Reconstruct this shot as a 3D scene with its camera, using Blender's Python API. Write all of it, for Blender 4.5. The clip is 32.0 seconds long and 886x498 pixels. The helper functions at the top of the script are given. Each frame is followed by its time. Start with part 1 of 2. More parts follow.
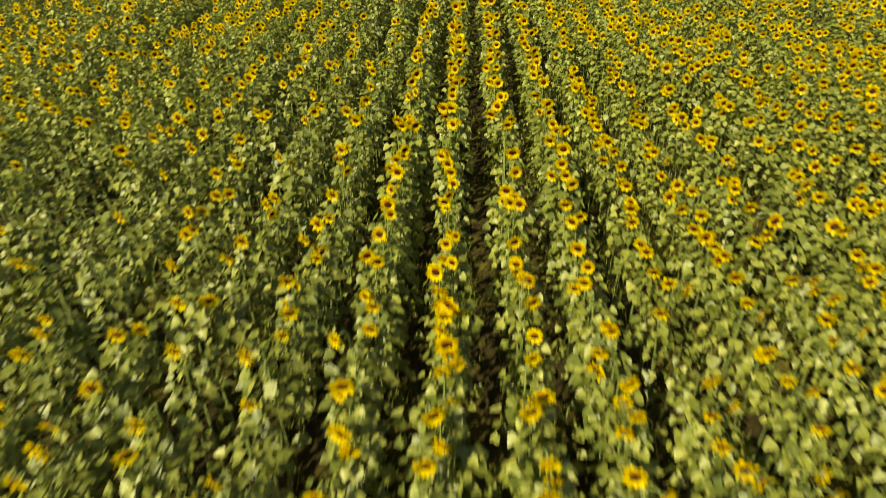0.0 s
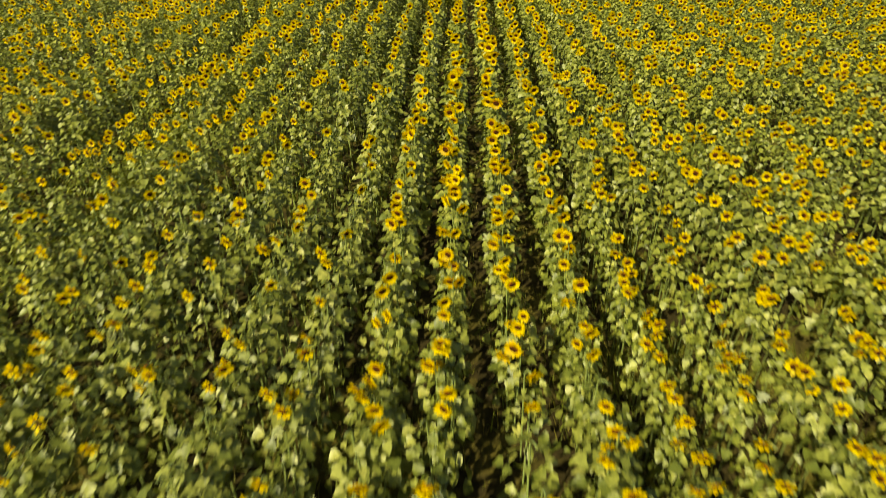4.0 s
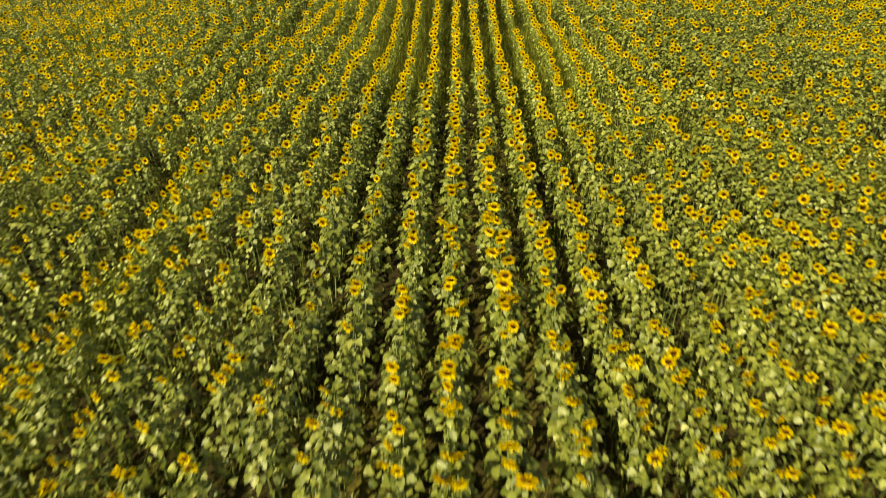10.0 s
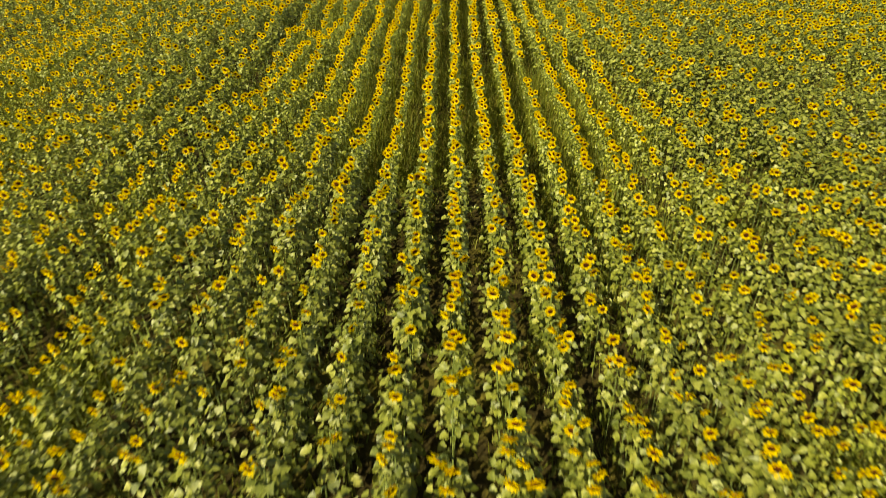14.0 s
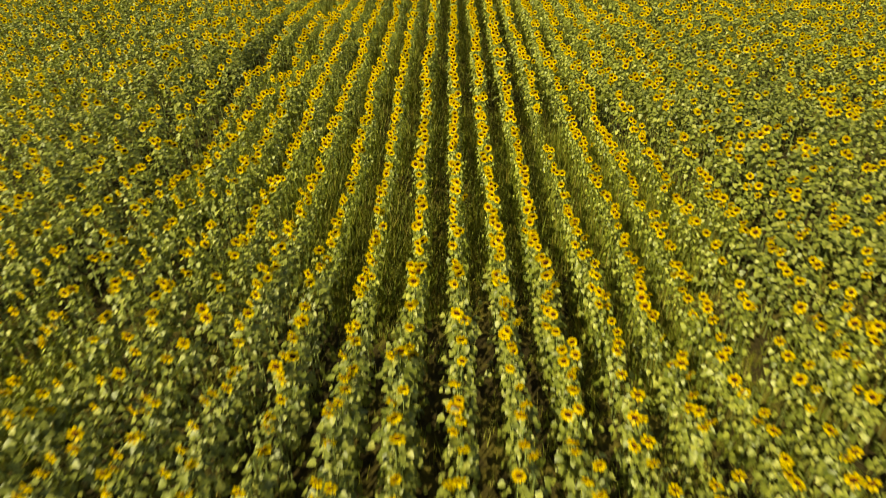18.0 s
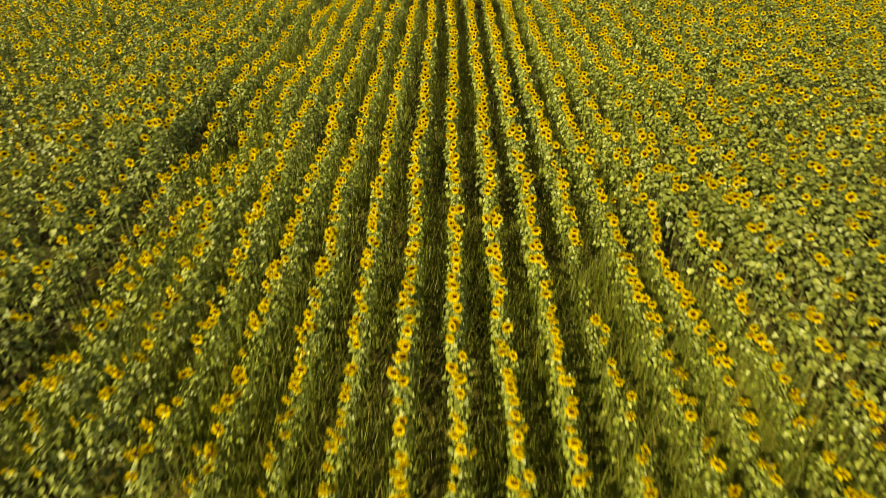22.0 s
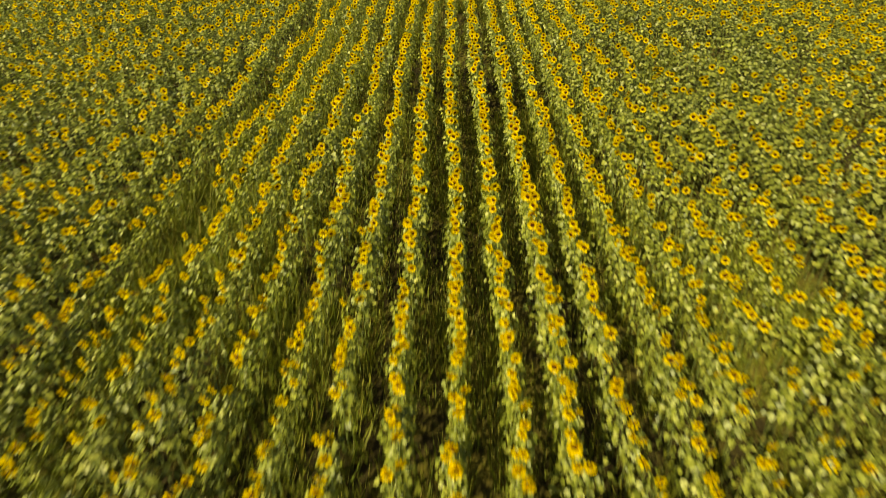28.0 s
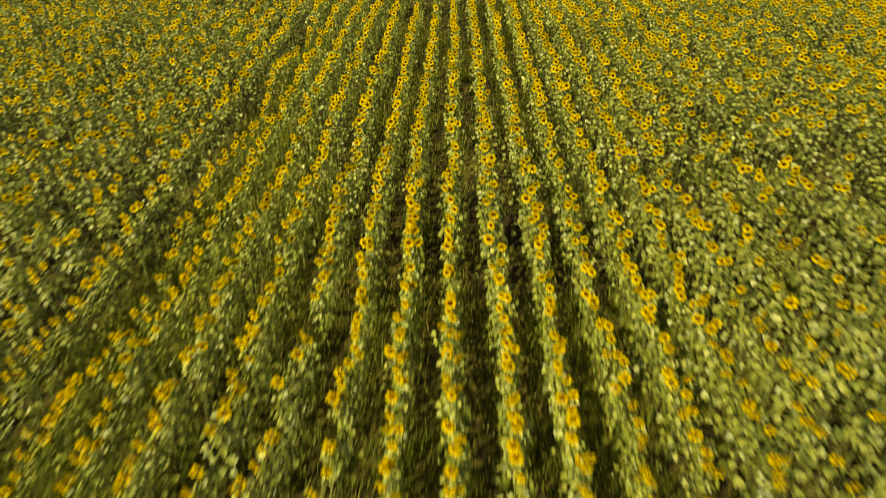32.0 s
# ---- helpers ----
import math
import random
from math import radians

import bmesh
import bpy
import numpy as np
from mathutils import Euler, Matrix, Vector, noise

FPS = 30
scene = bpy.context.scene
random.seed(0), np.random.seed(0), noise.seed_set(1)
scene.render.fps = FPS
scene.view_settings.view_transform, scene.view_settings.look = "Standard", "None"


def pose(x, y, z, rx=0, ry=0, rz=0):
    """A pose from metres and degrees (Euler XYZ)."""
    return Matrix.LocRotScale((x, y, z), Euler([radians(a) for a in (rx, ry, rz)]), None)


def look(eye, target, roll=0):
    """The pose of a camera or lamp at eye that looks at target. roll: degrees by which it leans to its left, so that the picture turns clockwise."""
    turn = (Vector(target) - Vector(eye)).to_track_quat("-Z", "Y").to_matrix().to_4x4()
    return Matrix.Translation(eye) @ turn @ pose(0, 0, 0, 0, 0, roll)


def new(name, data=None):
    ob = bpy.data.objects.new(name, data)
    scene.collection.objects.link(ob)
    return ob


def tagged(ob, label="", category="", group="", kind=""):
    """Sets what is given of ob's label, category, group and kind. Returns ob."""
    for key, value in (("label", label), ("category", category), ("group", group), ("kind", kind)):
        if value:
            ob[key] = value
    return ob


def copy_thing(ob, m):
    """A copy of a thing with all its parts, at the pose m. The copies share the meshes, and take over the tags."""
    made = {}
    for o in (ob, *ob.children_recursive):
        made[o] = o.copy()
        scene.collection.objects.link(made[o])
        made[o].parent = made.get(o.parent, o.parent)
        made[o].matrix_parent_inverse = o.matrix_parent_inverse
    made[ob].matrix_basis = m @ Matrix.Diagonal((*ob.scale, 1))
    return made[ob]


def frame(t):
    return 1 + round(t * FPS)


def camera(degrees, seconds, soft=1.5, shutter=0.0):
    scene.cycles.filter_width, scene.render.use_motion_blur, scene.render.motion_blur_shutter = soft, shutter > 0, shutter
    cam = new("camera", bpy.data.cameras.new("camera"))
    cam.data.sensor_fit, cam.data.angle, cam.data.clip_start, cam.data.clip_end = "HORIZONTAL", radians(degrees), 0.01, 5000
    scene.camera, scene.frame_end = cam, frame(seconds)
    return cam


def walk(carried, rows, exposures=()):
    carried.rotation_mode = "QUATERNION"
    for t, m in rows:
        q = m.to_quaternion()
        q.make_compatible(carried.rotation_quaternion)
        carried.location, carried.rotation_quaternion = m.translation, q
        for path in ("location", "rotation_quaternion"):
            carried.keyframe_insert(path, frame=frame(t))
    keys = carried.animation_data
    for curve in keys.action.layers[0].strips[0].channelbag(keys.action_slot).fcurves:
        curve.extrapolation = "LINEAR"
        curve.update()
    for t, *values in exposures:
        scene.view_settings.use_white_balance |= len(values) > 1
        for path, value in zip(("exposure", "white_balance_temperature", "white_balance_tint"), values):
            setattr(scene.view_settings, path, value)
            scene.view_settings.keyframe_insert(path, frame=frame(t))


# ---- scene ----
cam = camera(70.0, 32.0, soft=0.6, shutter=1.35)
# seconds, metres across, along and up, then yaw, pitch and roll in degrees
ROWS = [
    (0, 0.103, 0.000, 5.450, 1.94, -34.29, 0.14),
    (0.5, 0.101, 0.658, 5.528, 1.92, -34.28, 0.16),
    (1, 0.099, 1.281, 5.607, 1.90, -34.28, 0.18),
    (1.5, 0.097, 1.930, 5.688, 1.88, -34.27, 0.20),
    (2, 0.095, 2.547, 5.772, 1.85, -34.27, 0.22),
    (2.5, 0.092, 3.194, 5.859, 1.83, -34.26, 0.24),
    (3, 0.087, 3.780, 5.951, 1.80, -34.25, 0.26),
    (3.5, 0.083, 4.398, 6.047, 1.77, -34.24, 0.28),
    (4, 0.077, 5.003, 6.150, 1.74, -34.23, 0.29),
    (4.5, 0.071, 5.598, 6.259, 1.70, -34.22, 0.31),
    (5, 0.063, 6.181, 6.372, 1.67, -34.20, 0.34),
    (5.5, 0.054, 6.752, 6.489, 1.63, -34.18, 0.35),
    (6, 0.047, 7.311, 6.608, 1.59, -34.16, 0.36),
    (6.5, 0.038, 7.906, 6.725, 1.55, -34.14, 0.38),
    (7, 0.028, 8.511, 6.839, 1.50, -34.12, 0.38),
    (7.5, 0.021, 9.156, 6.949, 1.46, -34.09, 0.39),
    (8, 0.012, 9.790, 7.052, 1.42, -34.06, 0.39),
    (8.5, 0.006, 10.433, 7.146, 1.37, -34.02, 0.39),
    (9, -0.001, 11.049, 7.231, 1.33, -33.99, 0.39),
    (9.5, -0.008, 11.698, 7.306, 1.29, -33.96, 0.38),
    (10, -0.014, 12.320, 7.371, 1.25, -33.93, 0.37),
    (10.5, -0.019, 12.955, 7.426, 1.21, -33.91, 0.37),
    (11, -0.025, 13.524, 7.470, 1.17, -33.89, 0.36),
    (11.5, -0.031, 14.128, 7.503, 1.13, -33.87, 0.35),
    (12, -0.039, 14.717, 7.525, 1.10, -33.86, 0.35),
    (12.5, -0.047, 15.360, 7.535, 1.06, -33.85, 0.35),
    (13, -0.055, 15.987, 7.535, 1.03, -33.85, 0.35),
    (13.5, -0.064, 16.643, 7.528, 1.00, -33.86, 0.35),
    (14, -0.073, 17.251, 7.514, 0.98, -33.87, 0.36),
    (14.5, -0.081, 17.852, 7.496, 0.95, -33.89, 0.36),
    (15, -0.090, 18.468, 7.478, 0.92, -33.90, 0.37),
    (15.5, -0.097, 19.099, 7.461, 0.90, -33.92, 0.37),
    (16, -0.104, 19.745, 7.446, 0.87, -33.94, 0.38),
    (16.5, -0.109, 20.405, 7.435, 0.84, -33.95, 0.38),
    (17, -0.113, 21.080, 7.429, 0.81, -33.97, 0.38),
    (17.5, -0.117, 21.771, 7.426, 0.79, -33.99, 0.38),
    (18, -0.119, 22.497, 7.427, 0.76, -34.01, 0.38),
    (18.5, -0.121, 23.240, 7.429, 0.74, -34.03, 0.38),
    (19, -0.122, 24.022, 7.434, 0.72, -34.05, 0.38),
    (19.5, -0.123, 24.819, 7.439, 0.70, -34.08, 0.37),
    (20, -0.122, 25.636, 7.445, 0.69, -34.11, 0.37),
    (20.5, -0.121, 26.435, 7.451, 0.68, -34.15, 0.36),
    (21, -0.120, 27.244, 7.457, 0.67, -34.19, 0.34),
    (21.5, -0.118, 28.018, 7.462, 0.66, -34.24, 0.34),
    (22, -0.116, 28.822, 7.467, 0.65, -34.28, 0.33),
    (22.5, -0.113, 29.615, 7.472, 0.65, -34.33, 0.32),
    (23, -0.111, 30.460, 7.476, 0.65, -34.38, 0.31),
    (23.5, -0.109, 31.276, 7.479, 0.64, -34.42, 0.30),
    (24, -0.107, 32.161, 7.482, 0.64, -34.47, 0.30),
    (24.5, -0.106, 33.082, 7.484, 0.64, -34.51, 0.29),
    (25, -0.104, 34.046, 7.485, 0.64, -34.54, 0.29),
    (25.5, -0.103, 35.004, 7.486, 0.65, -34.57, 0.29),
    (26, -0.101, 35.986, 7.488, 0.65, -34.60, 0.28),
    (26.5, -0.100, 36.993, 7.490, 0.66, -34.63, 0.28),
    (27, -0.099, 38.024, 7.493, 0.67, -34.65, 0.27),
    (27.5, -0.097, 39.081, 7.496, 0.68, -34.67, 0.26),
    (28, -0.095, 40.162, 7.502, 0.69, -34.69, 0.25),
    (28.5, -0.093, 41.214, 7.509, 0.71, -34.71, 0.23),
    (29, -0.090, 42.298, 7.517, 0.73, -34.73, 0.22),
    (29.5, -0.087, 43.358, 7.527, 0.76, -34.76, 0.19),
    (30, -0.083, 44.455, 7.538, 0.78, -34.77, 0.17),
    (30.5, -0.079, 45.496, 7.550, 0.81, -34.79, 0.15),
    (31, -0.075, 46.582, 7.563, 0.84, -34.80, 0.12),
    (31.5, -0.072, 47.682, 7.575, 0.87, -34.82, 0.09),
    (32, -0.068, 48.848, 7.588, 0.90, -34.83, 0.07),
]
walk(cam, [(t, pose(x, y, z, 90 + pitch, 0, yaw) @ pose(0, 0, 0, 0, 0, -roll)) for t, x, y, z, yaw, pitch, roll in ROWS],
     exposures=[(0.0, 1.16, 7350, -6), (14.0, 1.18, 7550, -6), (32.0, 1.08, 8100, -6)])

# ---------------------------------------------------------------- daylight
SUN_DIR = Vector((-0.38, -0.56, 0.57)).normalized()        # towards the sun
sun = new("sun", bpy.data.lights.new("sun", "SUN"))
sun.data.energy, sun.data.angle, sun.data.color = 4.8, radians(0.6), (1.0, 0.89, 0.62)
sun.matrix_world = look((0, 0, 60), Vector((0, 0, 60)) - SUN_DIR)
world = bpy.data.worlds.new("sky")
scene.world = world
world.use_nodes = True
wn = world.node_tree.nodes
sky = wn.new("ShaderNodeTexSky")
sky.sky_type, sky.sun_disc = "NISHITA", False
sky.sun_elevation = math.asin(SUN_DIR.z)
sky.sun_rotation = math.atan2(SUN_DIR.x, SUN_DIR.y)
sky.air_density, sky.dust_density = 1.0, 2.0
wn["Background"].inputs["Strength"].default_value = 0.057
world.node_tree.links.new(sky.outputs[0], wn["Background"].inputs["Color"])


# ---------------------------------------------------------------- materials
def material(name, rough=0.6, specular=0.4):
    m = bpy.data.materials.new(name)
    m.use_nodes = True
    b = m.node_tree.nodes["Principled BSDF"]
    b.inputs["Roughness"].default_value = rough
    b.inputs["Specular IOR Level"].default_value = specular
    return m, m.node_tree.nodes, m.node_tree.links, b


def ramp(nodes, stops):
    r = nodes.new("ShaderNodeValToRGB")
    while len(r.color_ramp.elements) < len(stops):
        r.color_ramp.elements.new(0.5)
    for e, (p, c) in zip(r.color_ramp.elements, stops):
        e.position, e.color = p, (*c, 1)
    return r


def noise_at(nodes, links, size, detail=4.0, coords="Position"):
    """Noise whose features are about size metres wide."""
    n = nodes.new("ShaderNodeTexNoise")
    n.inputs["Scale"].default_value, n.inputs["Detail"].default_value = 1.0 / size, detail
    if coords == "Position":
        g = nodes.new("ShaderNodeNewGeometry")
        links.new(g.outputs["Position"], n.inputs["Vector"])
    else:
        g = nodes.new("ShaderNodeTexCoord")
        links.new(g.outputs["Object"], n.inputs["Vector"])
    return n


def scatter(nodes, links, whole):
    """A random number for each leaf, petal ring or blade: by island in joined meshes, by object in single ones."""
    if whole:
        return nodes.new("ShaderNodeObjectInfo").outputs["Random"]
    return nodes.new("ShaderNodeNewGeometry").outputs["Random Per Island"]


def blend(nodes, links, a, b, fac, kind="MIX"):
    m = nodes.new("ShaderNodeMix")
    m.data_type, m.blend_type = "RGBA", kind
    links.new(a, m.inputs["A"])
    links.new(b, m.inputs["B"])
    if isinstance(fac, float):
        m.inputs["Factor"].default_value = fac
    else:
        links.new(fac, m.inputs["Factor"])
    return m.outputs["Result"]


def thin(m, nodes, links, b, colour, share):
    """Lets part of the light pass through a thin leaf or petal."""
    t = nodes.new("ShaderNodeBsdfTranslucent")
    links.new(colour, t.inputs["Color"])
    mix = nodes.new("ShaderNodeMixShader")
    mix.inputs["Fac"].default_value = share
    links.new(b.outputs[0], mix.inputs[1])
    links.new(t.outputs[0], mix.inputs[2])
    links.new(mix.outputs[0], nodes["Material Output"].inputs["Surface"])


def leaf_material(name, whole):
    m, nodes, links, b = material(name, 0.45, 0.42)
    r = ramp(nodes, [(0.0, (0.074, 0.094, 0.014)), (0.45, (0.148, 0.170, 0.029)), (0.85, (0.212, 0.232, 0.047)), (1.0, (0.262, 0.270, 0.064))])
    links.new(scatter(nodes, links, whole), r.inputs["Fac"])
    n = noise_at(nodes, links, 0.045)
    shade = ramp(nodes, [(0.3, (0.66, 0.69, 0.64)), (0.7, (1.24, 1.22, 1.2))])
    links.new(n.outputs["Fac"], shade.inputs["Fac"])
    col = blend(nodes, links, r.outputs["Color"], shade.outputs["Color"], 1.0, "MULTIPLY")
    hue = ramp(nodes, [(0.0, (1.38, 1.32, 0.98)), (1.0, (1.03, 0.97, 1.02))])      # thin plants are yellower, strong ones bluer
    if whole:
        hue.inputs["Fac"].default_value = 0.8
    else:
        vigour = nodes.new("ShaderNodeAttribute")
        vigour.attribute_name = "vigour"
        links.new(vigour.outputs["Fac"], hue.inputs["Fac"])
    col = blend(nodes, links, col, hue.outputs["Color"], 1.0, "MULTIPLY")
    links.new(col, b.inputs["Base Color"])
    bump = nodes.new("ShaderNodeBump")
    bump.inputs["Strength"].default_value, bump.inputs["Distance"].default_value = 0.5, 0.01
    links.new(noise_at(nodes, links, 0.03).outputs["Fac"], bump.inputs["Height"])
    links.new(bump.outputs[0], b.inputs["Normal"])
    through_leaf = nodes.new("ShaderNodeRGB")
    through_leaf.outputs[0].default_value = (1.0, 1.05, 0.35, 1)
    thin(m, nodes, links, b, blend(nodes, links, col, through_leaf.outputs[0], 1.0, "MULTIPLY"), 0.34)
    return m


def petal_material(name, whole):
    m, nodes, links, b = material(name, 0.55, 0.25)
    r = ramp(nodes, [(0.0, (0.58, 0.41, 0.004)), (0.5, (0.69, 0.53, 0.005)), (1.0, (0.78, 0.63, 0.009))])
    links.new(scatter(nodes, links, whole), r.inputs["Fac"])
    n = noise_at(nodes, links, 0.03)
    shade = ramp(nodes, [(0.3, (0.82, 0.76, 0.7)), (0.7, (1.08, 1.06, 1.0))])
    links.new(n.outputs["Fac"], shade.inputs["Fac"])
    col = blend(nodes, links, r.outputs["Color"], shade.outputs["Color"], 1.0, "MULTIPLY")
    links.new(col, b.inputs["Base Color"])
    thin(m, nodes, links, b, col, 0.6)
    return m


def speckled(name, low, high, size, rough=0.8, specular=0.2, relief=0.004):
    m, nodes, links, b = material(name, rough, specular)
    n = noise_at(nodes, links, size)
    r = ramp(nodes, [(0.3, low), (0.7, high)])
    links.new(n.outputs["Fac"], r.inputs["Fac"])
    links.new(r.outputs["Color"], b.inputs["Base Color"])
    bump = nodes.new("ShaderNodeBump")
    bump.inputs["Strength"].default_value, bump.inputs["Distance"].default_value = 0.8, relief
    links.new(n.outputs["Fac"], bump.inputs["Height"])
    links.new(bump.outputs[0], b.inputs["Normal"])
    return m


LEAF, LEAF_ONE = leaf_material("sunflower leaf", False), leaf_material("sunflower leaf, single", True)
PETAL, PETAL_ONE = petal_material("ray petals", False), petal_material("ray petals, single", True)
STEM = speckled("hairy stem", (0.085, 0.115, 0.026), (0.20, 0.23, 0.07), 0.02, 0.5, 0.45, 0.001)
DISC = speckled("disc florets", (0.016, 0.006, 0.002), (0.045, 0.014, 0.003), 0.008, 0.9, 0.04)
RING = speckled("open disc florets", (0.10, 0.034, 0.003), (0.22, 0.082, 0.005), 0.008, 0.9, 0.04)


def ground_material():
    m, nodes, links, b = material("field soil", 0.95, 0.1)
    big, mid, fine = (noise_at(nodes, links, s, 6.0) for s in (2.6, 0.35, 0.05))
    # darker than dry soil: the shade in the gaps of the dense crop is in this colour
    soil = ramp(nodes, [(0.25, (0.014, 0.011, 0.004)), (0.55, (0.024, 0.018, 0.006)), (0.8, (0.046, 0.032, 0.011))])
    links.new(fine.outputs["Fac"], soil.inputs["Fac"])
    # low weeds, and the brown of sunlit soil between thin rows, painted in
    weeds_and_lit_soil = ramp(nodes, [(0.3, (0.046, 0.041, 0.008)), (0.7, (0.110, 0.088, 0.016))])
    links.new(fine.outputs["Fac"], weeds_and_lit_soil.inputs["Fac"])
    add = nodes.new("ShaderNodeMath")
    links.new(big.outputs["Fac"], add.inputs[0])
    links.new(mid.outputs["Fac"], add.inputs[1])
    where = ramp(nodes, [(0.42, (0, 0, 0)), (0.56, (1, 1, 1))])
    weedy_or_lit = nodes.new("ShaderNodeAttribute")
    weedy_or_lit.attribute_name = "weedy_or_lit"
    half = nodes.new("ShaderNodeMath")
    half.operation = "MULTIPLY"
    half.inputs[1].default_value = 0.5
    links.new(add.outputs[0], half.inputs[0])
    lift = nodes.new("ShaderNodeMath")
    lift.operation = "MULTIPLY_ADD"
    lift.inputs[1].default_value = 0.105
    links.new(weedy_or_lit.outputs["Fac"], lift.inputs[0])
    links.new(half.outputs[0], lift.inputs[2])
    fall = nodes.new("ShaderNodeMath")
    fall.operation = "SUBTRACT"
    fall.inputs[1].default_value = 0.06
    links.new(lift.outputs[0], fall.inputs[0])
    links.new(fall.outputs[0], where.inputs["Fac"])
    links.new(blend(nodes, links, soil.outputs["Color"], weeds_and_lit_soil.outputs["Color"], where.outputs["Color"]), b.inputs["Base Color"])
    bump = nodes.new("ShaderNodeBump")
    bump.inputs["Strength"].default_value, bump.inputs["Distance"].default_value = 1.0, 0.05
    links.new(mid.outputs["Fac"], bump.inputs["Height"])
    links.new(bump.outputs[0], b.inputs["Normal"])
    return m


def grass_material():
    m, nodes, links, b = material("weed grass", 0.6, 0.25)
    r = ramp(nodes, [(0.0, (0.084, 0.106, 0.010)), (0.45, (0.124, 0.138, 0.013)), (0.8, (0.158, 0.152, 0.018)), (1.0, (0.185, 0.150, 0.027))])
    links.new(scatter(nodes, links, False), r.inputs["Fac"])
    links.new(r.outputs["Color"], b.inputs["Base Color"])
    thin(m, nodes, links, b, r.outputs["Color"], 0.4)
    return m


SOIL, GRASS = ground_material(), grass_material()

# ---------------------------------------------------------------- the plan of the field
ROW_GAP, SPACING = 0.75, 0.16           # metres between rows, and between plants in a row
FIELD_Y = (0.7, 81.5)
# patches of stronger or weaker growth: across, along, half-widths, strength
GROWTH = [
    (5.6, 49.8, 1.3, 3.0, -0.24), (-6.0, 52.0, 1.8, 6.0, -0.14),
    (2.3, 36.3, 0.5, 2.8, -0.10), (10.3, 25.5, 1.2, 1.3, -0.28), (5.5, 22.5, 0.6, 0.9, -0.22), (6.4, 29.5, 0.7, 0.9, -0.12),
    (6.1, 12.9, 0.5, 0.6, -0.45), (-15.8, 40.5, 2.8, 3.6, -0.48), (-12.3, 34.0, 1.8, 2.2, -0.30), (-9.6, 27.5, 0.8, 2.5, -0.22), (-11.5, 45.0, 2.2, 2.4, 0.12), (-11.8, 46.8, 0.8, 1.2, -0.30), (-1.8, 21.0, 1.6, 7.0, 0.08), (7.8, 35.5, 2.8, 6.0, 0.12), (7.5, 60.0, 3.0, 6.0, 0.12),
    (-2.5, 8.0, 3.0, 8.0, 0.06), (-7.6, 42.0, 1.8, 5.0, 0.08), (-5.2, 42.3, 0.6, 2.2, -0.38), (6.4, 62.9, 0.4, 0.5, -0.7), (7.1, 61.4, 0.6, 0.7, -0.7), (8.4, 60.3, 0.4, 0.5, -0.6), (6.2, 58.4, 0.4, 0.4, -0.6), (6.9, 55.8, 0.4, 0.5, -0.5), (6.2, 71.2, 0.5, 1.2, -0.7), (7.3, 69.0, 0.4, 0.5, -0.6), (5.8, 40.4, 0.5, 0.8, -0.4),
]
# the thin stretch of the field: from and to across, from and to along, strength
THIN = [(-4.6, 5.2, 31.2, 38.5, -0.25), (-4.6, 4.5, 38.5, 58.0, -0.16), (-5.0, 4.5, 58.0, 83.0, -0.10), (1.6, 6.4, 26.2, 31.2, -0.13)]
# wheel tracks, where little grows: across, half-width, from, to, strength
TRACKS = [(-6.25, 0.55, 14.0, 30.0, -0.40), (-6.00, 0.55, 33.0, 44.0, -0.42), (-5.25, 0.62, 46.0, 73.0, -0.48), (5.75, 0.40, 34.0, 44.0, -0.12)]
# share of plants that are in open flower: across, along, half-widths, change
BLOOM = [
    (-4.5, 6.5, 3.6, 7.5, -0.50), (-2.0, 16.0, 2.0, 5.0, -0.32), (-1.9, 23.5, 1.6, 5.0, -0.42), (8.8, 35.5, 3.0, 6.0, -0.42),
    (12.0, 20.0, 6.0, 15.0, 0.10), (0.5, 42.0, 4.0, 14.0, 0.10), (8.4, 60.0, 2.6, 4.6, -0.60), (-8.0, 40.0, 2.0, 4.0, -0.15),
]


def patches(table, x, y):
    return sum(s * np.exp(-((x - a) / rx) ** 2 - ((y - b) / ry) ** 2) for a, b, rx, ry, s in table)


def waves(x, y, size, seed):
    """A smooth unevenness between about -1 and 1, for arrays of places."""
    r = np.random.RandomState(seed)
    out = np.zeros_like(x)
    for _ in range(7):
        ang, k = r.uniform(0, 2 * np.pi), r.uniform(0.6, 1.8) * 2 * np.pi / size
        out += np.sin(k * (np.cos(ang) * x + np.sin(ang) * y) + r.uniform(0, 6.28))
    return out / 3.2


def growth(x, y):
    out = np.ones_like(x)
    step = lambda d: 1 / (1 + np.exp(np.clip(-d / 0.35, -60, 60)))
    for x0, x1, y0, y1, s in THIN:
        wig = 0.5 * np.sin(y * 0.6) + 0.3 * np.sin(y * 1.7 + 1)
        out = out + s * step(x - x0 - wig) * step(x1 + wig - x) * step(y - y0 - 0.6 * np.sin(x * 1.3)) * step(y1 - y)
    for a, w, y0, y1, s in TRACKS:
        out = out + s * np.exp(-((x - a - 0.12 * np.sin(y * 0.35)) / w) ** 2) / (1 + np.exp(np.clip((y0 - y) / 0.8, -60, 60)) + np.exp(np.clip((y - y1) / 0.8, -60, 60))) * (0.75 + 0.35 * np.sin(y * 0.9))
    return out + patches(GROWTH, x, y) + 0.06 * waves(x, y, 5.0, 3) + 0.04 * waves(x, y, 1.6, 4)


def half_width(y):
    """How far to each side the field is planted at y."""
    return np.minimum(21.3, 4.3 + 0.60 * y)


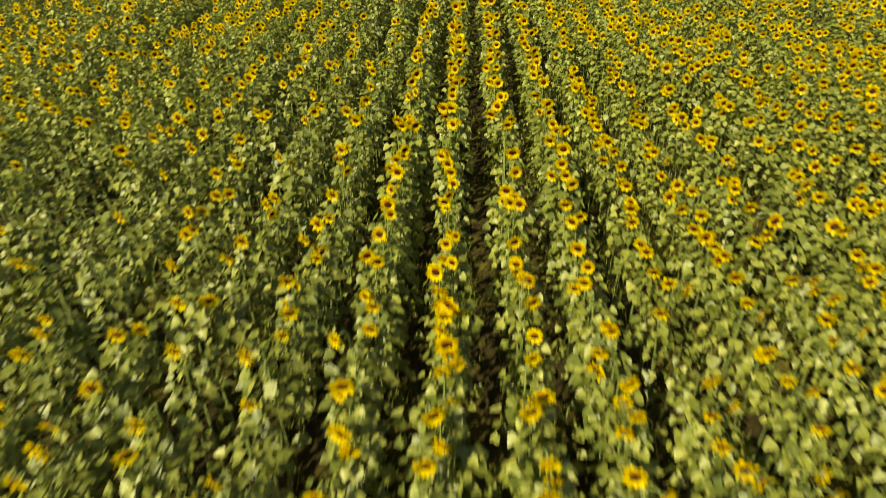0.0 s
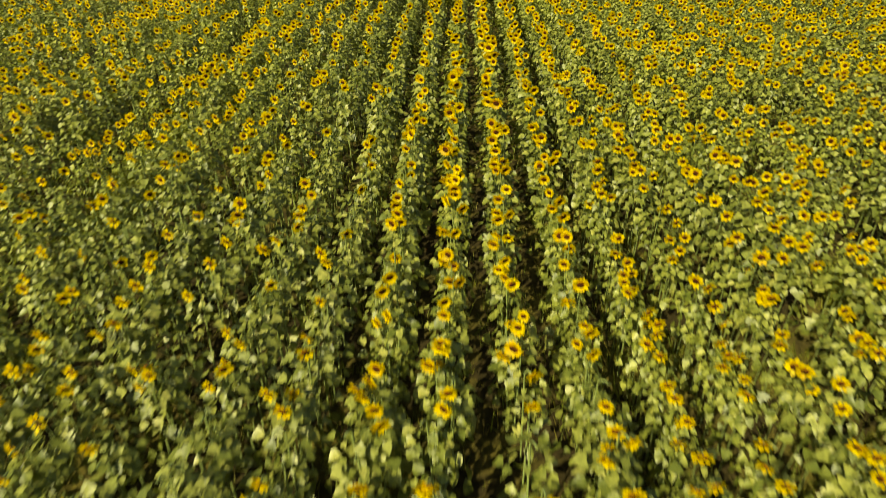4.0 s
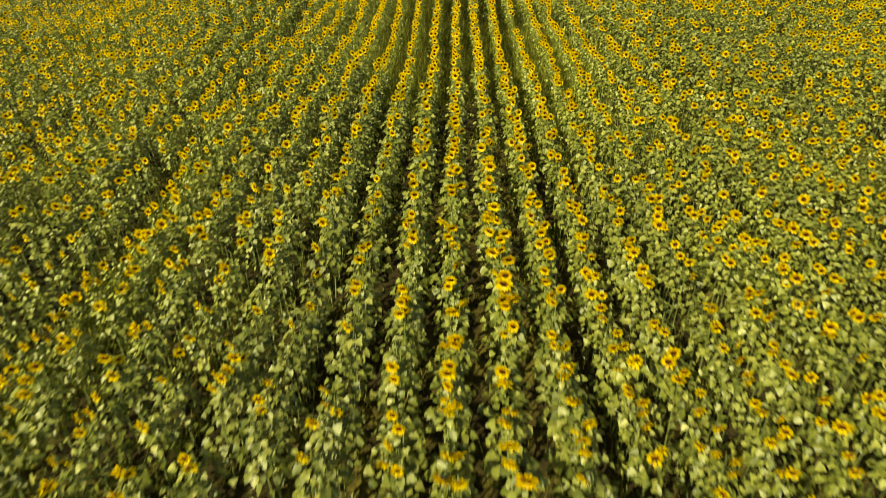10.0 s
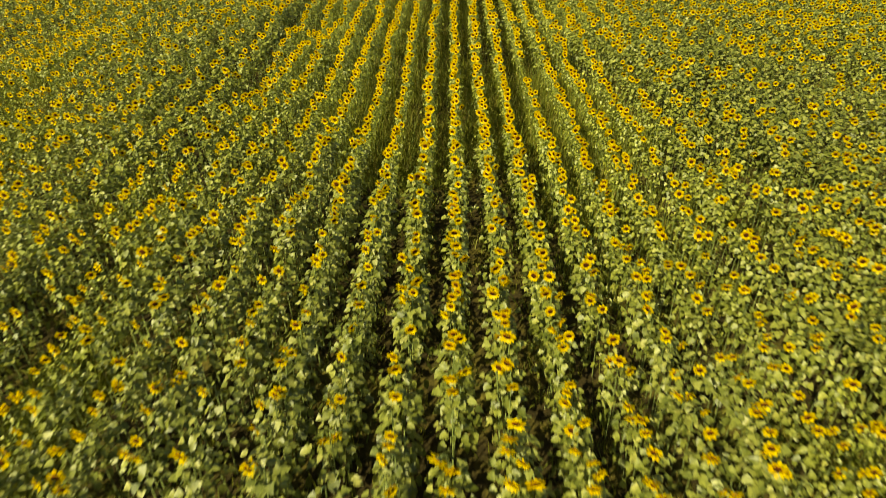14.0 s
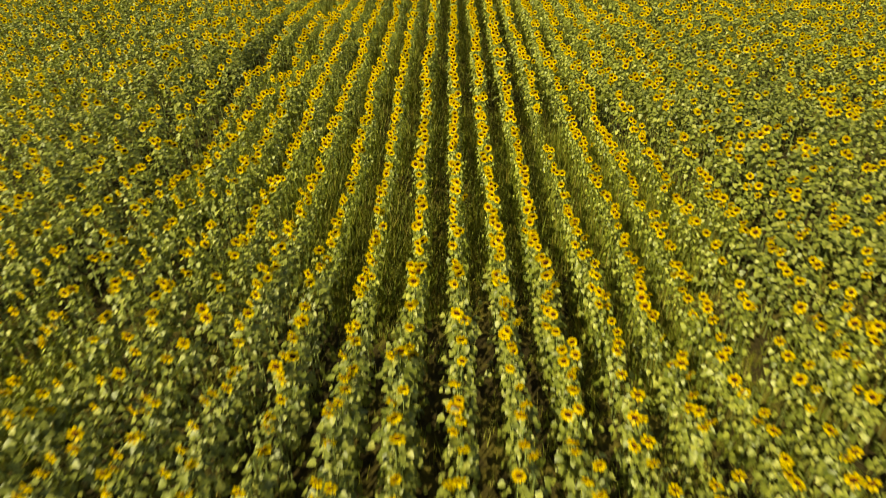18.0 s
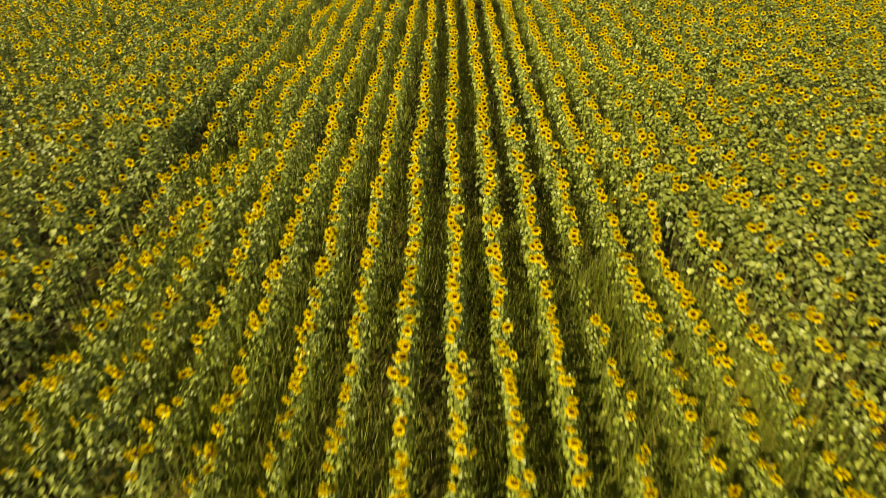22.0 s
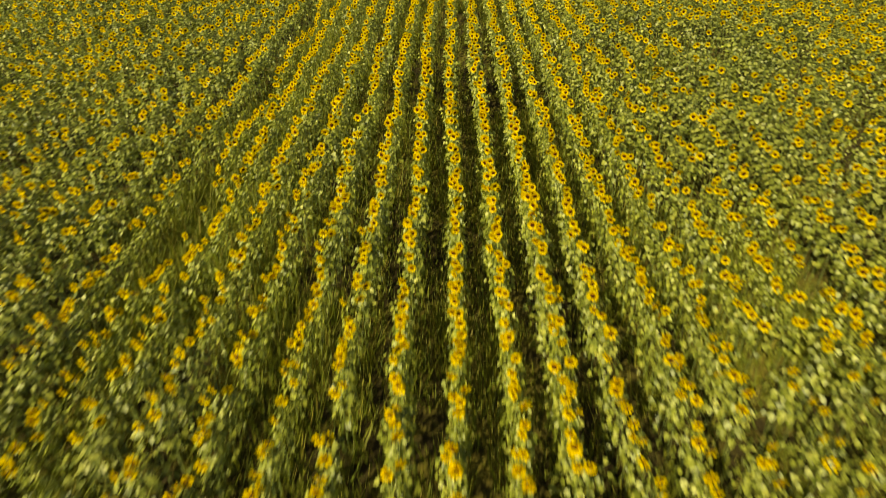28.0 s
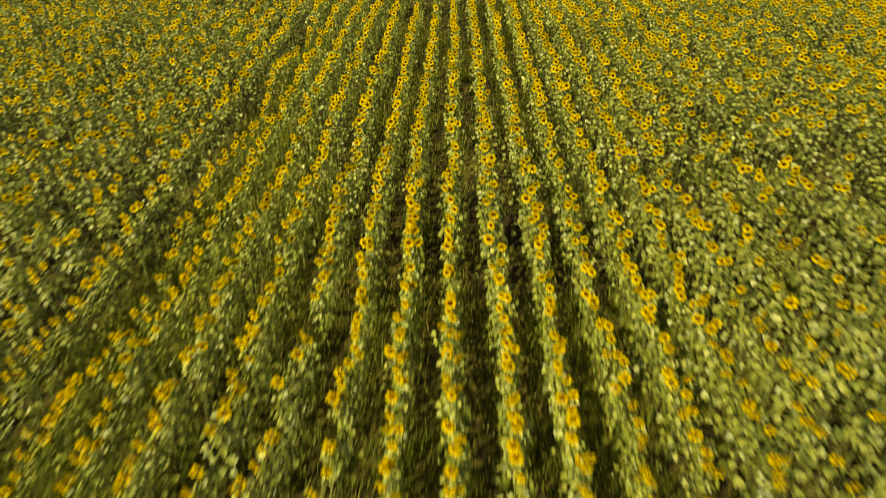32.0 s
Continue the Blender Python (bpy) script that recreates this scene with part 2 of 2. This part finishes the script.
# ---------------------------------------------------------------- one sunflower
def mesh_from(name, verts, tris, mats, slot=None, smooth=True):
    """One mesh out of arrays of corners and triangles."""
    verts, tris = np.asarray(verts, np.float32), np.asarray(tris, np.int32)
    me = bpy.data.meshes.new(name)
    me.vertices.add(len(verts))
    me.vertices.foreach_set("co", verts.ravel())
    me.loops.add(tris.size)
    me.loops.foreach_set("vertex_index", tris.ravel())
    me.polygons.add(len(tris))
    me.polygons.foreach_set("loop_start", np.arange(0, tris.size, 3, dtype=np.int32))
    for mt in mats:
        me.materials.append(mt)
    if slot is not None:
        me.polygons.foreach_set("material_index", np.asarray(slot, np.int32))
    me.polygons.foreach_set("use_smooth", np.full(len(tris), smooth))
    me.update(calc_edges=True)
    me.validate()
    return me


def join(pieces):
    """Joins (verts, tris, slots) into one."""
    v, t, s, n = [], [], [], 0
    for a, b, c in pieces:
        v.append(a)
        t.append(np.asarray(b) + n)
        s.append(np.full(len(b), c) if np.isscalar(c) else c)
        n += len(a)
    return np.concatenate(v), np.concatenate(t), np.concatenate(s)


def leaf_shape(fine, r):
    """A heart-shaped leaf, one metre long along y, its face up; folded along the midrib and drooping at the tip."""
    fold, droop = r.uniform(0.05, 0.20), r.uniform(0.10, 0.34)
    if fine == 0:
        wob = r.uniform(-0.09, 0.09, 2)
        return np.array([(0, 0, 0), (0.46, 0.36, 0.46 * fold + wob[0]), (0, 1, -droop), (-0.46, 0.36, 0.46 * fold + wob[1])]), np.array([(0, 1, 2), (0, 2, 3)])
    if fine == 1:
        v, k = [(0, 0, 0), (0, 1, -droop)], r.uniform(0.65, 1.2, 4)
        for i, (x, y) in enumerate(((0.48, 0.10), (0.34, 0.60), (-0.48, 0.10), (-0.34, 0.60))):
            v.append((x * k[i], y, fold * abs(x) * 1.6 - droop * y * y + r.uniform(-0.08, 0.08)))
        return np.array(v), np.array([(0, 2, 3), (0, 3, 1), (0, 5, 4), (0, 1, 5)])
    along = [0.0, 0.30, 0.64, 1.0]
    side = [(0.40, -0.06), (0.48, 0.28), (0.28, 0.70)]
    z = lambda x, y: fold * abs(x) * 1.6 - droop * max(y, 0) ** 2
    mid = [(0.0, a, z(0, a)) for a in along]
    v, t = list(mid), []
    for sgn in (1, -1):
        first = len(v)
        for x, y in side:
            wob = r.uniform(-0.13, 0.13)
            k = r.uniform(0.62, 1.22)
            v.append((sgn * x * k, y, z(x, y) + wob))
        n = len(side)
        chain = [first + i for i in range(n)] + [len(along) - 1]
        tri, m = [], 0
        for i in range(n):
            tri.append((m, chain[i], chain[i + 1]))
            if m < len(along) - 2 and i < n - 1:
                tri.append((m, chain[i + 1], m + 1))
                m += 1
        if m < len(along) - 2:
            tri.append((m, chain[-2], m + 1))
        t += [q if sgn > 0 else q[::-1] for q in tri]
    return np.array(v), np.array(t)


def tube(points, radii, sides):
    """A stalk along a line of points."""
    v, t = [], []
    for i, (p, r) in enumerate(zip(points, radii)):
        d = np.subtract(points[min(i + 1, len(points) - 1)], points[max(i - 1, 0)])
        d = d / np.linalg.norm(d)
        a = np.cross(d, (1.0, 0.3, 0.1) if abs(d[0]) < 0.9 else (0, 1, 0))
        a /= np.linalg.norm(a)
        b = np.cross(d, a)
        for k in range(sides):
            q = 2 * np.pi * k / sides
            v.append(np.asarray(p) + r * (np.cos(q) * a + np.sin(q) * b))
    for i in range(len(points) - 1):
        for k in range(sides):
            a, b = i * sides + k, i * sides + (k + 1) % sides
            t += [(a, b, b + sides), (a, b + sides, a + sides)]
    return np.array(v), np.array(t)


def petals_shape(fine, r):
    """The ring of ray petals of a head 1 m in radius that faces +z."""
    v, t = [], []
    count = (12, 17, 32)[fine]
    for k in range(count):
        q = 2 * np.pi * (k + r.uniform(-0.3, 0.3)) / count
        ln, w = r.uniform(0.90, 1.04), (0.31, 0.25, 0.18)[fine]
        lift = r.uniform(0.25, 0.65) if k % 2 else r.uniform(-0.30, 0.12)      # the inner petals cup forwards, the outer lie back
        c, s = np.cos(q), np.sin(q)
        tw = r.uniform(-0.06, 0.06)
        pts = [(0.33, -w * 0.6, 0), (0.33, w * 0.6, 0), (0.72, -w, lift * 0.55 - tw), (0.74, w, lift * 0.55 + tw), (ln * (1 - 0.08 * max(lift, 0)), 0, lift * 0.85)] if fine == 2 else \
              [(0.28, 0, 0), (0.70, -w, lift * 0.5 - tw), (0.70, w, lift * 0.5 + tw), (ln * (1 - 0.08 * max(lift, 0)), 0, lift * 0.85)]
        n = len(v)
        v += [(c * x - s * y, s * x + c * y, z) for x, y, z in pts]
        t += [(n, n + 2, n + 1), (n + 1, n + 2, n + 3), (n + 2, n + 4, n + 3)] if fine == 2 else [(n, n + 1, n + 2), (n + 1, n + 3, n + 2)]
    return np.array(v), np.array(t)


def heart_shape(fine):
    """The disc with its ring of open florets, and the green back of a head 1 m in radius."""
    n = (5, 6, 14)[fine]
    rings = [(0.45, 0.0, 2), (0.42, 0.12, 0)] if fine == 0 else [(0.47, -0.03, 2), (0.45, 0.09, 1), (0.40, 0.13, 0)]
    v, t, s = [], [], []
    for rad, z, _ in rings:
        v += [(rad * np.cos(2 * np.pi * k / n), rad * np.sin(2 * np.pi * k / n), z) for k in range(n)]
    v += [(0, 0, 0.11), (0, 0, -0.30)]
    last = len(rings) - 1
    for i in range(last):
        for k in range(n):
            a, b = i * n + k, i * n + (k + 1) % n
            t += [(a, b, b + n), (a, b + n, a + n)]
            s += [1, 1]
    for k in range(n):
        t += [(last * n + k, last * n + (k + 1) % n, len(v) - 2), ((k + 1) % n, k, len(v) - 1)]
        s += [0, 2]
    return np.array(v), np.array(t), np.array(s)


def plant(seed):
    """The parts of one plant of height 1.5 m, as shapes and poses: leaf poses, the stalk's line, the pose of the head."""
    r = np.random.RandomState(seed)
    leaves = []
    lean = r.normal(0, 0.05, 2)
    turn = r.uniform(0, 360)
    top = 1.40 + r.uniform(-0.10, 0.10)
    axis = lambda z: np.array((lean[0] * z / 1.4, lean[1] * z / 1.4, z))
    count = 48
    for i in range(count):
        h = 0.14 + (top - 0.26) * (i / (count - 1)) ** 0.66
        turn += 137.5 + r.uniform(-22, 22)
        up = i / (count - 1)
        size = (0.128 - 0.038 * up ** 1.3) * r.uniform(0.62, 1.2)
        reach = (0.21 - 0.090 * up) * r.uniform(0.35, 1.3)
        tip = 2 - 26 * (1 - up) - r.uniform(0, 42)         # blade's slope: the lower ones hang
        base = Matrix.Translation(axis(h)) @ Matrix.Rotation(radians(turn), 4, "Z")
        leaves.append((base @ Matrix.Translation((0, reach, 0.05)) @ Matrix.Rotation(radians(tip), 4, "X") @ Matrix.Rotation(radians(r.uniform(-38, 38)), 4, "Y"),
                       size, base, reach, r.randint(6)))
    rise, az = r.normal(-22 if seed % 28 < 14 else -6, 9), r.normal(-12, 18)
    face = np.array((np.sin(radians(az)) * np.cos(radians(rise)), -np.cos(radians(az)) * np.cos(radians(rise)), np.sin(radians(rise))))
    crown = axis(top)
    out = np.array((face[0], face[1], 0.0))
    bend = crown + 0.07 * out + np.array((0, 0, 0.085))
    head_at = bend + 0.06 * out + np.array((0, 0, -0.005 + 0.02 * np.sin(radians(rise))))
    line = [axis(0.0), axis(0.5), axis(1.0), crown, crown + 0.025 * out + np.array((0, 0, 0.055)), bend, head_at - 0.03 * face]
    pose_head = Matrix.Translation(head_at) @ Vector(face).to_track_quat("Z", "Y").to_matrix().to_4x4()
    return leaves, line, pose_head, 0.099 * r.uniform(0.82, 1.12)


def moved(v, m, scale=1.0):
    a = np.array(m)
    return (np.asarray(v) * scale) @ a[:3, :3].T + a[:3, 3]


KINDS = 28
PLANTS = [plant(112 + k) for k in range(KINDS)]
FINE_LEAVES = [leaf_shape(2, np.random.RandomState(40 + k)) for k in range(6)]
FAR_LEAVES = [leaf_shape(0, np.random.RandomState(80 + k)) for k in range(6)]
PLAIN_LEAVES = [leaf_shape(1, np.random.RandomState(60 + k)) for k in range(6)]
RADII = [0.011, 0.010, 0.009, 0.008, 0.008, 0.008, 0.011]


def seen_leaves(leaves, fine):
    """All leaves of the dense crown, and every second, third or fourth of those below."""
    crown, step = ((32, 4), (25, 3), (20, 2), (32, 4))[fine]
    return [leaf for i, leaf in enumerate(leaves) if i >= crown or i % step == 0]


def foliage_of(kind, fine):
    leaves, line, _, _ = PLANTS[kind]
    pieces = []
    for m, size, base, reach, shape in seen_leaves(leaves, fine):
        v, t = (FAR_LEAVES, PLAIN_LEAVES, FINE_LEAVES)[fine][shape]
        pieces.append((moved(v, m, size), t, 0))
    keep = (range(7) if fine == 2 else (0, 3, 5, 6) if fine else (0, 3, 6))
    v, t = tube([line[i] for i in keep], [RADII[i] * (1 if fine else 0.7) for i in keep], 4 if fine == 2 else 3)
    pieces.append((v, t, 1))
    return join(pieces)


def head_of(kind, fine):
    _, _, m, rad = PLANTS[kind]
    r = np.random.RandomState(300 + kind)
    pv, pt = petals_shape(fine, r)
    hv, ht, hs = heart_shape(fine)
    return join([(moved(pv, m, rad), pt, 0), (moved(hv, m, rad), ht, hs + 1)])


SHAPES = {fine: [(foliage_of(k, fine), head_of(k, fine)) for k in range(KINDS)] for fine in (0, 1, 2)}

# ---------------------------------------------------------------- ground
def ground_sheet():
    """One sheet to the horizon, fine under the crop, slightly uneven; it knows where weeds and sunlit soil lighten its
    colour.
    """
    out = np.array([-1500.0, -600, -200, -80, -40, -26])
    xs = np.concatenate([out, np.arange(-23, 23.1, 0.3), -out[::-1]])
    ys = np.concatenate([out + 20, np.arange(0, 83.1, 0.3), 65 - out[::-1] + 20])
    gx, gy = np.meshgrid(xs, ys)
    x, y = gx.ravel(), gy.ravel()
    inside = (np.abs(x) < 23) & (y > 0) & (y < 83)
    z = np.where(inside, 0.02 * waves(x, y, 1.1, 51) + 0.012 * waves(x, y, 0.7, 52), 0.0)
    w, n = len(xs), len(ys)
    a = (np.arange(n - 1)[:, None] * w + np.arange(w - 1)[None]).ravel()
    tris = np.concatenate([np.stack([a, a + 1, a + w + 1], 1), np.stack([a, a + w + 1, a + w], 1)])
    me = mesh_from("ground", np.stack([x, y, z], 1), tris, (SOIL,))
    # high where growth is thin: weeds and painted sunlight; low keeps the shade colour
    weedy_or_lit = np.where(inside & (np.abs(x) < half_width(y)), np.clip((1.0 - growth(x, y)) * 5.0 - 0.1, 0, 1) * (1 - 0.45 / (1 + np.exp(44.0 - y.clip(0, 83)))), 0.35)
    me.attributes.new("weedy_or_lit", "FLOAT", "POINT").data.foreach_set("value", weedy_or_lit.astype(np.float32))
    return me


me = ground_sheet()
tagged(new("ground", me), "field soil coloured dark for the shade between rows, with lighter patches of low weeds", "ground", kind="structure")

# ---------------------------------------------------------------- rows of sunflowers
NEAR_ROWS, NEAR_Y = (0, 1), (3.6, 31.0)      # the plants here stand singly
FAR_Y = 60.0                                 # beyond, the way never comes near


def stand(row):
    """Where the plants of a row stand, and how they grow: x, y, turn, height, width, kind, in flower."""
    r = np.random.RandomState(1000 + row)
    x0 = row * ROW_GAP
    y = np.arange(FIELD_Y[0], FIELD_Y[1], SPACING)
    y = y + r.normal(0, 0.05, len(y))
    x = x0 + 0.05 * waves(np.full_like(y, row * 9.0), y, 9.0, 8) + r.normal(0, 0.035, len(y))
    g = growth(x, y)
    keep = (np.abs(x) < half_width(y)) & (r.rand(len(y)) < np.clip(np.minimum(0.86 + 0.8 * (0.95 - g), 0.98) - 4.0 * np.maximum(0.58 - g, 0), 0.03, 0.98))
    if row == 3:
        keep &= ~((y > 33.6) & (y < 39.0) & (r.rand(len(y)) < 0.5))
    keep &= waves(x, y, 1.5, 31) < 1.06 + 0.3 * np.exp(-(x / 4.0) ** 2) + 0.5 * (1 - g) - 0.30 / (1 + np.exp(4 * (4.2 - x)))
    bloom = r.rand(len(y)) < np.clip(0.88 + 0.5 * np.clip(1 - g, 0, 0.2) + patches(BLOOM, x, y) - 0.16 / (1 + np.exp(x + 6.0)) + 0.12 * waves(x, y, 6.0, 6), 0.12, 0.97)
    height = np.clip(1 + 0.90 * (g - 1), 0.5, 1.12) * r.uniform(0.91, 1.08, len(y))
    width = np.clip(1.12 + 2.35 * (g - 1), 0.52, 1.28) * r.uniform(0.82, 1.14, len(y))
    turn = r.normal(0, 14, len(y))
    kind = r.randint(0, 14, len(y)) + 14 * (r.rand(len(y)) > np.clip(0.45 + 2.0 * (g - 0.95), 0.15, 0.65))
    return [a[keep] for a in (x, y, turn, height, width, kind, bloom)]


def gather(shapes, x, y, turn, height, width, kind, which):
    """All plants of one row in one array: which = 0 for the foliage, 1 for the heads."""
    out_v, out_t, out_s, n = [], [], [], 0
    for k in np.unique(kind):
        sel = kind == k
        v, t, s = shapes[k][which]
        c, q = np.cos(np.radians(turn[sel])), np.sin(np.radians(turn[sel]))
        h = height[sel][:, None]
        w = width[sel][:, None] if which == 0 else 0.65 + 0.35 * h
        if which == 0:
            vx, vy, vz = v[:, 0] * w, v[:, 1] * w, v[:, 2] * h
        else:                                  # heads keep their round shape: moved up with the plant, hardly scaled
            mid = v.mean(axis=0)
            vx, vy, vz = mid[0] * width[sel][:, None] + (v[:, 0] - mid[0]) * w, mid[1] * width[sel][:, None] + (v[:, 1] - mid[1]) * w, mid[2] * h + (v[:, 2] - mid[2]) * w
        px = c[:, None] * vx - q[:, None] * vy + x[sel][:, None]
        py = q[:, None] * vx + c[:, None] * vy + y[sel][:, None]
        m, nv = sel.sum(), len(v)
        out_v.append(np.stack([px, py, vz], -1).reshape(-1, 3))
        out_t.append((t[None] + (np.arange(m) * nv)[:, None, None]).reshape(-1, 3) + n)
        out_s.append(np.tile(s, m))
        n += m * nv
    return np.concatenate(out_v), np.concatenate(out_t), np.concatenate(out_s)


def row_of_plants(row):
    plants = stand(row)
    y = plants[1]
    rest = (y < NEAR_Y[0]) | (y > NEAR_Y[1]) if row in NEAR_ROWS else y > 0
    fine = 2 if -2 < row < 3 else 1 if abs(row) <= 12 else 0
    ob = tagged(new("sunflower_row"), "row of leafy green sunflowers with yellow heads in bloom", "sunflower row", "rows of the field", "stuff")
    for name, which, mats in (("foliage", 0, (LEAF, STEM)), ("flower_heads", 1, (PETAL, DISC, RING, STEM))):
        pieces = []
        for shapes, sel in ((SHAPES[fine], rest & (y < FAR_Y)), (SHAPES[0], rest & (y >= FAR_Y))):
            sel = sel & plants[6] if which else sel
            if sel.any():
                pieces.append(gather(shapes, *(a[sel] for a in plants[:6]), which))
        v, t, s = join(pieces)
        me = mesh_from(name, v, t, mats, s)
        if which == 0:
            strong = np.clip((growth(v[:, 0], v[:, 1]) - 0.72) / 0.34, 0, 1)
            me.attributes.new("vigour", "FLOAT", "POINT").data.foreach_set("value", strong.astype(np.float32))
        new(name, me).parent = ob


for row in range(-28, 29):
    row_of_plants(row)


# ---------------------------------------------------------------- weeds between the rows
def tuft(r):
    """Some slanting blades of grass about a metre high, to be scaled down."""
    v, t = [], []
    for _ in range(8):
        a, out, ln, w = r.uniform(0, 6.28), r.uniform(0.1, 0.6), r.uniform(0.5, 1.1), r.uniform(0.018, 0.036)
        c, s = np.cos(a), np.sin(a)
        b, side = np.array((r.uniform(-0.3, 0.3), r.uniform(-0.3, 0.3), 0)), w * np.array((-s, c, 0))
        n = len(v)
        v += [b + side, b - side, b + np.array((c * out, s * out, ln * 0.92))]
        t.append((n, n + 1, n + 2))
    return np.array(v), np.array(t)


def weeds():
    r = np.random.RandomState(77)
    step = 0.10
    gx, gy = np.meshgrid(np.arange(-17, 15, step), np.arange(2, 80, step))
    x, y = (g.ravel() + r.uniform(-step, step, g.size) * 0.7 for g in (gx, gy))
    weak = 0.95 - growth(x, y)
    gap = np.abs(x / ROW_GAP - np.round(x / ROW_GAP)) * ROW_GAP                # distance from the nearest row
    p = np.clip(0.22 + 3.7 * weak + 0.12 * waves(x, y, 1.3, 21), 0.12, 0.97) * np.clip(0.95 + 0.45 * waves(x, y, 3.0, 22), 0.4, 1)
    p *= np.clip(1.6 - np.abs(x) / 8.0 + 3.0 * np.maximum(weak - 0.12, 0), 0.25, 1)
    p *= 1 - 0.5 * np.clip((gap - 0.14) / 0.16, 0, 1) * ((x > -2.2) & (x < 3.4))
    p *= 1 - 0.2 / (1 + np.exp(44.0 - y))
    keep = (r.rand(len(x)) < p) & (np.abs(x) < half_width(y) - 1)
    x, y, weak, gap = x[keep], y[keep], weak[keep], gap[keep]
    high = r.uniform(0.18, 0.46, len(x)) * np.clip(0.9 + 2.0 * weak, 0.8, 1.4) * (1.25 - 1.2 * gap)
    turn, kind = r.uniform(0, 6.28, len(x)), r.randint(0, 8, len(x))
    vs, ts, n = [], [], 0
    for k in range(8):
        v, t = tuft(np.random.RandomState(500 + k))
        sel = kind == k
        c, s, h = np.cos(turn[sel])[:, None], np.sin(turn[sel])[:, None], high[sel][:, None]
        px, py = (c * v[:, 0] - s * v[:, 1]) * h * 1.1 + x[sel][:, None], (s * v[:, 0] + c * v[:, 1]) * h * 1.1 + y[sel][:, None]
        vs.append(np.stack([px, py, v[:, 2] * h], -1).reshape(-1, 3))
        ts.append((t[None] + (np.arange(sel.sum()) * len(v))[:, None, None]).reshape(-1, 3) + n)
        n += sel.sum() * len(v)
    tagged(new("weeds", mesh_from("weeds", np.concatenate(vs), np.concatenate(ts), (GRASS,))),
           "yellow-green weed grass growing between the sunflower rows", "weeds", kind="stuff")


weeds()


# ---------------------------------------------------------------- single sunflowers under the camera's way
def part(name, mesh, parent, m=None, label=""):
    ob = new(name, mesh)
    ob.parent = parent
    if m is not None:
        ob.matrix_basis = m
    return tagged(ob, label)


LEAF_MESHES = []
for v, t in FINE_LEAVES:
    LEAF_MESHES.append(mesh_from("leaf", v, t, (LEAF_ONE,)))


def sunflower(kind, flowering):
    leaves, line, head, rad = PLANTS[kind]
    label = "tall green sunflower with one open yellow head" if flowering else "leafy green sunflower without an open head"
    ob = tagged(new("sunflower"), label, "sunflower", "sunflowers of the field")
    v, t = tube(line, RADII, 6)
    part("stem", mesh_from("stem", v, t, (STEM,)), ob)
    for m, size, base, reach, shape in seen_leaves(leaves, 3):
        part("leaf", LEAF_MESHES[shape], ob, m @ Matrix.Scale(size, 4))
    if flowering:
        r = np.random.RandomState(300 + kind)
        pv, pt = petals_shape(2, r)
        hv, ht, hs = heart_shape(2)
        disc = part("flower_head", mesh_from("flower_head", hv, ht, (DISC, RING, STEM), hs), ob, head @ Matrix.Scale(rad, 4), "dark brown disc with an orange rim")
        part("petals", mesh_from("petals", pv, pt, (PETAL_ONE,)), disc, None, "golden yellow ray petals")
    return ob


FIRST = {}
for row in NEAR_ROWS:
    for x, y, turn, height, width, kind, bloom in zip(*stand(row)):
        if not NEAR_Y[0] <= y <= NEAR_Y[1]:
            continue
        m, size = pose(x, y, 0, 0, 0, turn), Vector((width, width, height))
        key = (int(kind), bool(bloom))
        if key in FIRST:
            copy_thing(FIRST[key], m @ Matrix.Diagonal((*(a / b for a, b in zip(size, FIRST[key].scale)), 1)))
        else:
            FIRST[key] = sunflower(*key)
            FIRST[key].matrix_basis = m @ Matrix.Diagonal((*size, 1))
